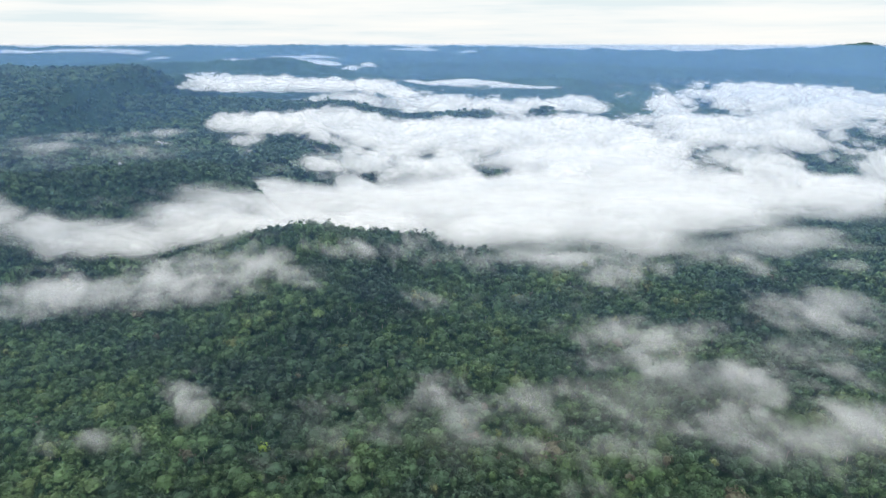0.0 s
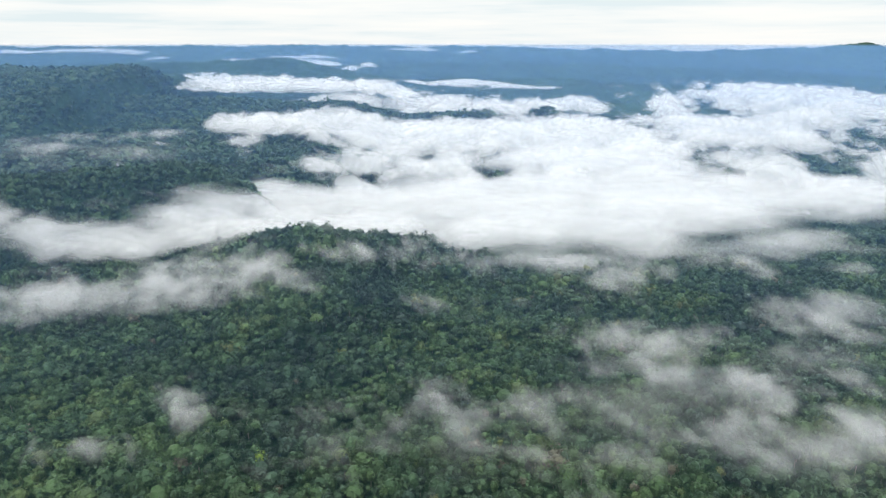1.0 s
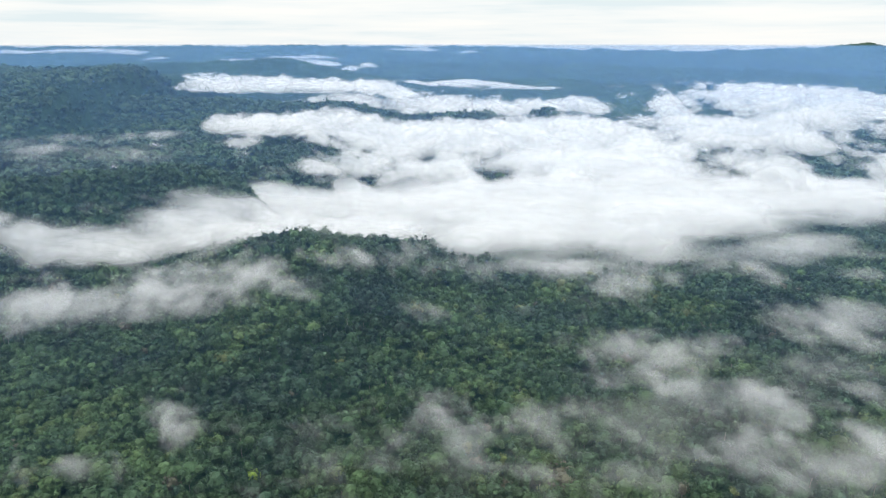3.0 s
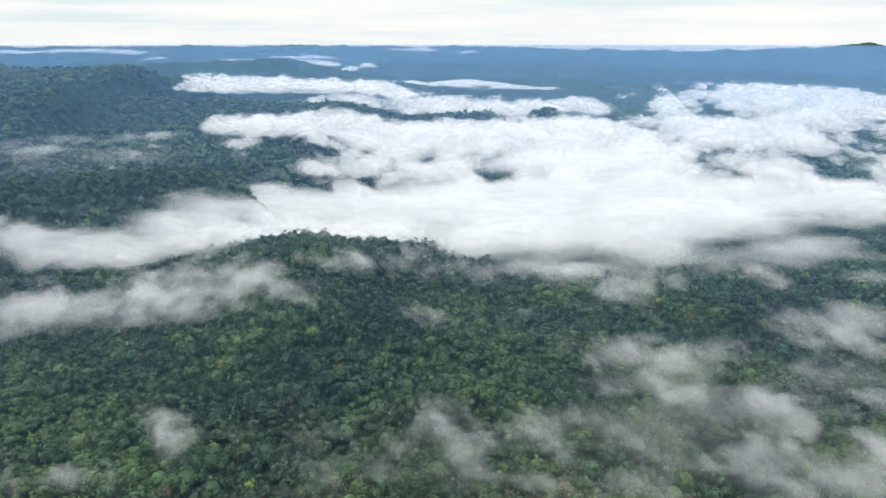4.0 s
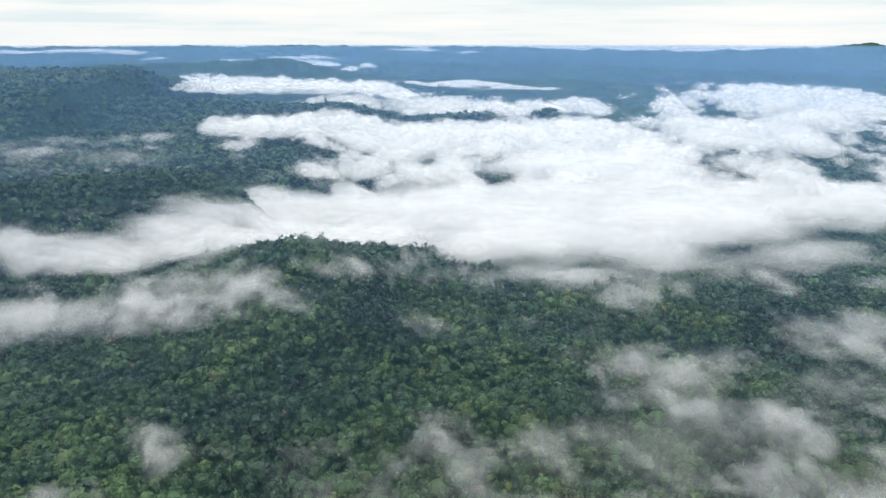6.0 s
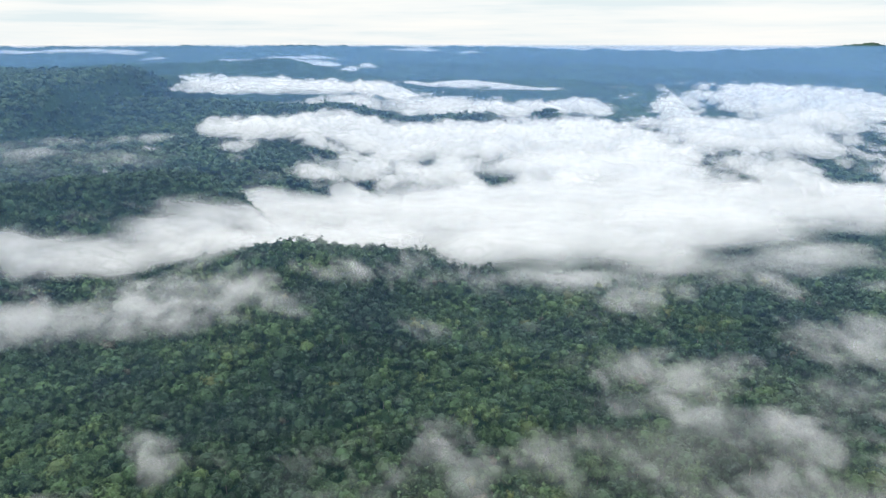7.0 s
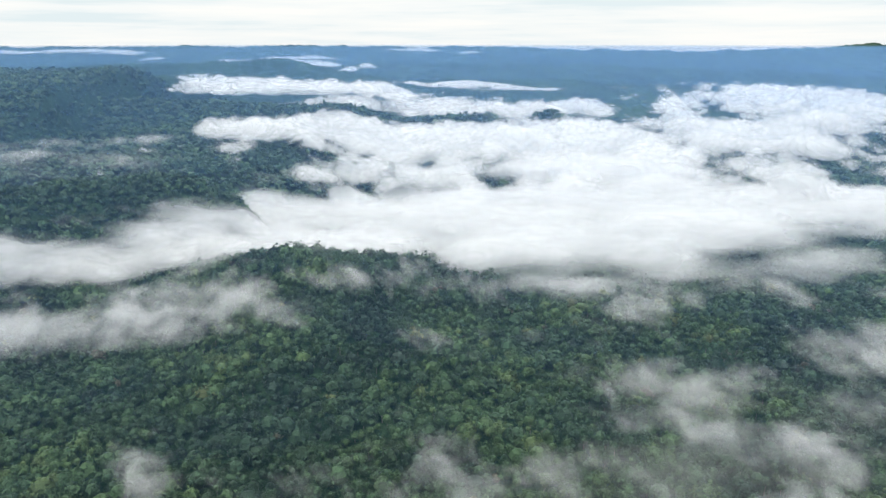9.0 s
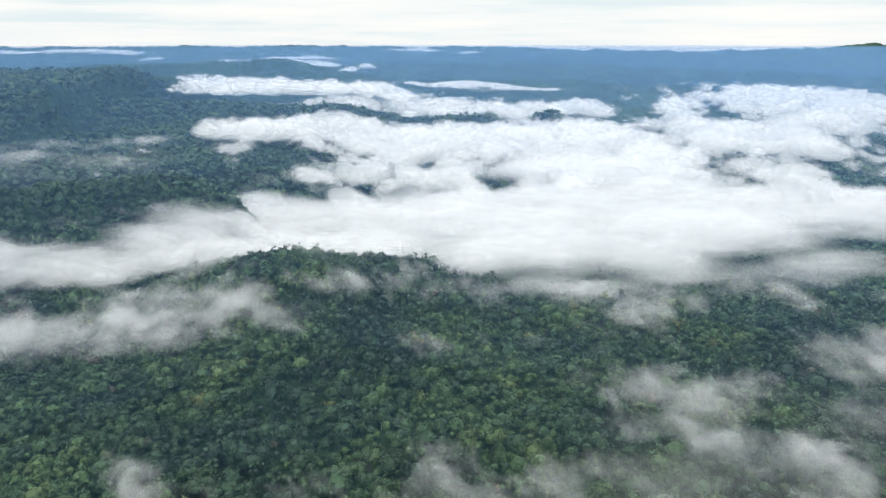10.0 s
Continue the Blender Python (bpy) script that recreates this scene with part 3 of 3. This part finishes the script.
def planted(name, sites, crowns, trunk, label):
    """Many crowns of the same few shapes in one mesh."""
    rng = np.random.default_rng(len(sites))
    kinds = rng.integers(len(crowns), size=len(sites))
    verts, faces, tints, n = [], [], [], 0
    for k, (cv, cf) in enumerate(crowns):
        s = sites[kinds == k]
        if not len(s):
            continue
        a = rng.uniform(0, 2 * np.pi, len(s))
        r = s[:, 3:4] * rng.uniform(0.9, 1.1, (len(s), 1))
        x = (np.cos(a)[:, None] * cv[:, 0] - np.sin(a)[:, None] * cv[:, 1]) * r + s[:, 0:1]
        y = (np.sin(a)[:, None] * cv[:, 0] + np.cos(a)[:, None] * cv[:, 1]) * r + s[:, 1:2]
        z = cv[:, 2] * r * rng.uniform(0.85, 1.2, (len(s), 1)) + s[:, 2:3] - 0.75 * r
        verts.append(np.stack([x, y, z], -1).reshape(-1, 3))
        faces.append((cf[None] + (np.arange(len(s)) * len(cv))[:, None, None]).reshape(-1, 3) + n)
        tints.append(np.repeat(s[:, 4], len(cv)))
        n += len(s) * len(cv)
    ob = new(name, mesh_from(name, np.concatenate(verts), np.concatenate(faces), leaf_mat, False, tint=np.concatenate(tints)))
    tagged(ob, label, "forest", kind="stuff")
    if trunk:
        sites = sites[rng.random(len(sites)) < 0.3]
        tv, tf = stalk([(0, 0, 0), (0, 0, 1)], [1, 0.6], 4)
        x, y = tv[:, 0] * 0.3 + sites[:, 0:1], tv[:, 1] * 0.3 + sites[:, 1:2]
        z = sites[:, 2:3] - sites[:, 3:4] - 17 + tv[:, 2] * 17
        v = np.stack([x, y, z], -1).reshape(-1, 3)
        f = (tf[None] + (np.arange(len(sites)) * len(tv))[:, None, None]).reshape(-1, 3)
        ob = new("tree_trunks", mesh_from("tree_trunks", v, f, bark_mat))
        tagged(ob, "pale slender trunks under the forest canopy", "forest", kind="stuff")


def build_forest():
    rng = np.random.default_rng(11)
    sites = tree_sites()
    behind, sites = sites[sites[:, 1] < 285], sites[sites[:, 1] >= 285]
    near, rest = sites[:300], sites[300:]
    # the nearest trees, each a thing of its own
    models = []
    for tint in (0.12, 0.20, 0.28, 0.36, 0.44, 0.52, 0.60, 0.68, 0.76, 0.84, 0.93, 0.97, 1.0):
        flat = rng.uniform(0.7, 1.1)
        cv, cf = crown_of(rng, 220, flat, 0.12, True)
        limbs = [stalk([(0, 0, -20), (0.15, 0.1, -9), (0.1, -0.1, -2.5), (0, 0, 1.2)], [0.42, 0.33, 0.25, 0.1])]
        for j in range(5):
            a = j * 1.26 + rng.uniform(-0.3, 0.3)
            limbs.append(stalk([(0.1, 0, -4.0 + 0.5 * j), (1.2 * math.cos(a), 1.2 * math.sin(a), -2.2 + 0.4 * j), (2.9 * math.cos(a), 2.9 * math.sin(a), -0.4 + 0.2 * j)], [0.16, 0.12, 0.05], 5))
        tv, tf = joined(limbs)
        crown_me = mesh_from("crown", cv * 4.6, cf, leaf_mat, False, tint=np.full(len(cv), tint))
        trunk_me = mesh_from("trunk", tv, tf, bark_mat)
        models.append((tint, crown_me, trunk_me))
    for x, y, top, reach, tint in near:
        shade, crown_me, trunk_me = min(models, key=lambda m: abs(m[0] - tint) + (0.12 if tint < 0.86 else 0.01) * rng.random())
        tree = new("rainforest_tree")
        s = reach / 4.6
        tree.matrix_world = Matrix.Translation((x, y, top - 0.75 * reach)) @ Matrix.Rotation(rng.uniform(0, 6.28), 4, "Z") @ Matrix.Diagonal((s, s, s * rng.uniform(0.9, 1.15), 1))
        tone = "dark green" if shade < 0.3 else "mid-green" if shade < 0.6 else "light olive-green" if shade < 0.9 else "brownish" if shade < 0.95 else "bright yellow-green"
        tagged(tree, tone + " broad-crowned rainforest tree in dense woods", "tree", group="rainforest trees")
        for me in (trunk_me, crown_me):
            new(me.name.split(".")[0], me).parent = tree
    # the rest of the woods, coarser with distance
    fine = [crown_of(rng, 50, rng.uniform(0.75, 1.25), 0.19, sides=5) for k in range(14)]
    plain = [crown_of(rng, 23, rng.uniform(0.75, 1.25), 0.27, sides=4) for k in range(10)]
    rough = [crown_of(rng, 7, rng.uniform(0.6, 0.9), 0.45, sides=4) for k in range(8)]
    finest = [crown_of(rng, 95, rng.uniform(0.75, 1.25), 0.135, sides=6) for k in range(16)]
    y = rest[:, 1]
    planted("rainforest", behind, plain, False, "dense green rainforest canopy")
    planted("rainforest", rest[y < 470], finest, True, "dense mixed green rainforest canopy with pale trunks")
    planted("rainforest", rest[(y >= 470) & (y < 600)], fine, True, "dense mixed green rainforest canopy")
    planted("rainforest", rest[(y >= 600) & (y < 960)], plain, True, "dense rainforest on hills and ridge")
    planted("rainforest", rest[y >= 960], rough, False, "dense blue-green rainforest on the upland")


build_ground()
build_far_canopy()
build_undergrowth()
build_haze()
MIST = build_mist()
build_forest()


def motions():
    """The mist drifts almost unseen."""
    for name, dx, dy in (("near_east", 0.15, 0.0), ("slope", 0.12, 0.0), ("small", -0.1, 0.0), ("arm", -0.1, 0.0), ("upland", -0.1, 0)):
        walk(MIST[name], [(0, pose(0, 0, 0)), (10, pose(dx * 10, dy * 10, 0))])


motions()
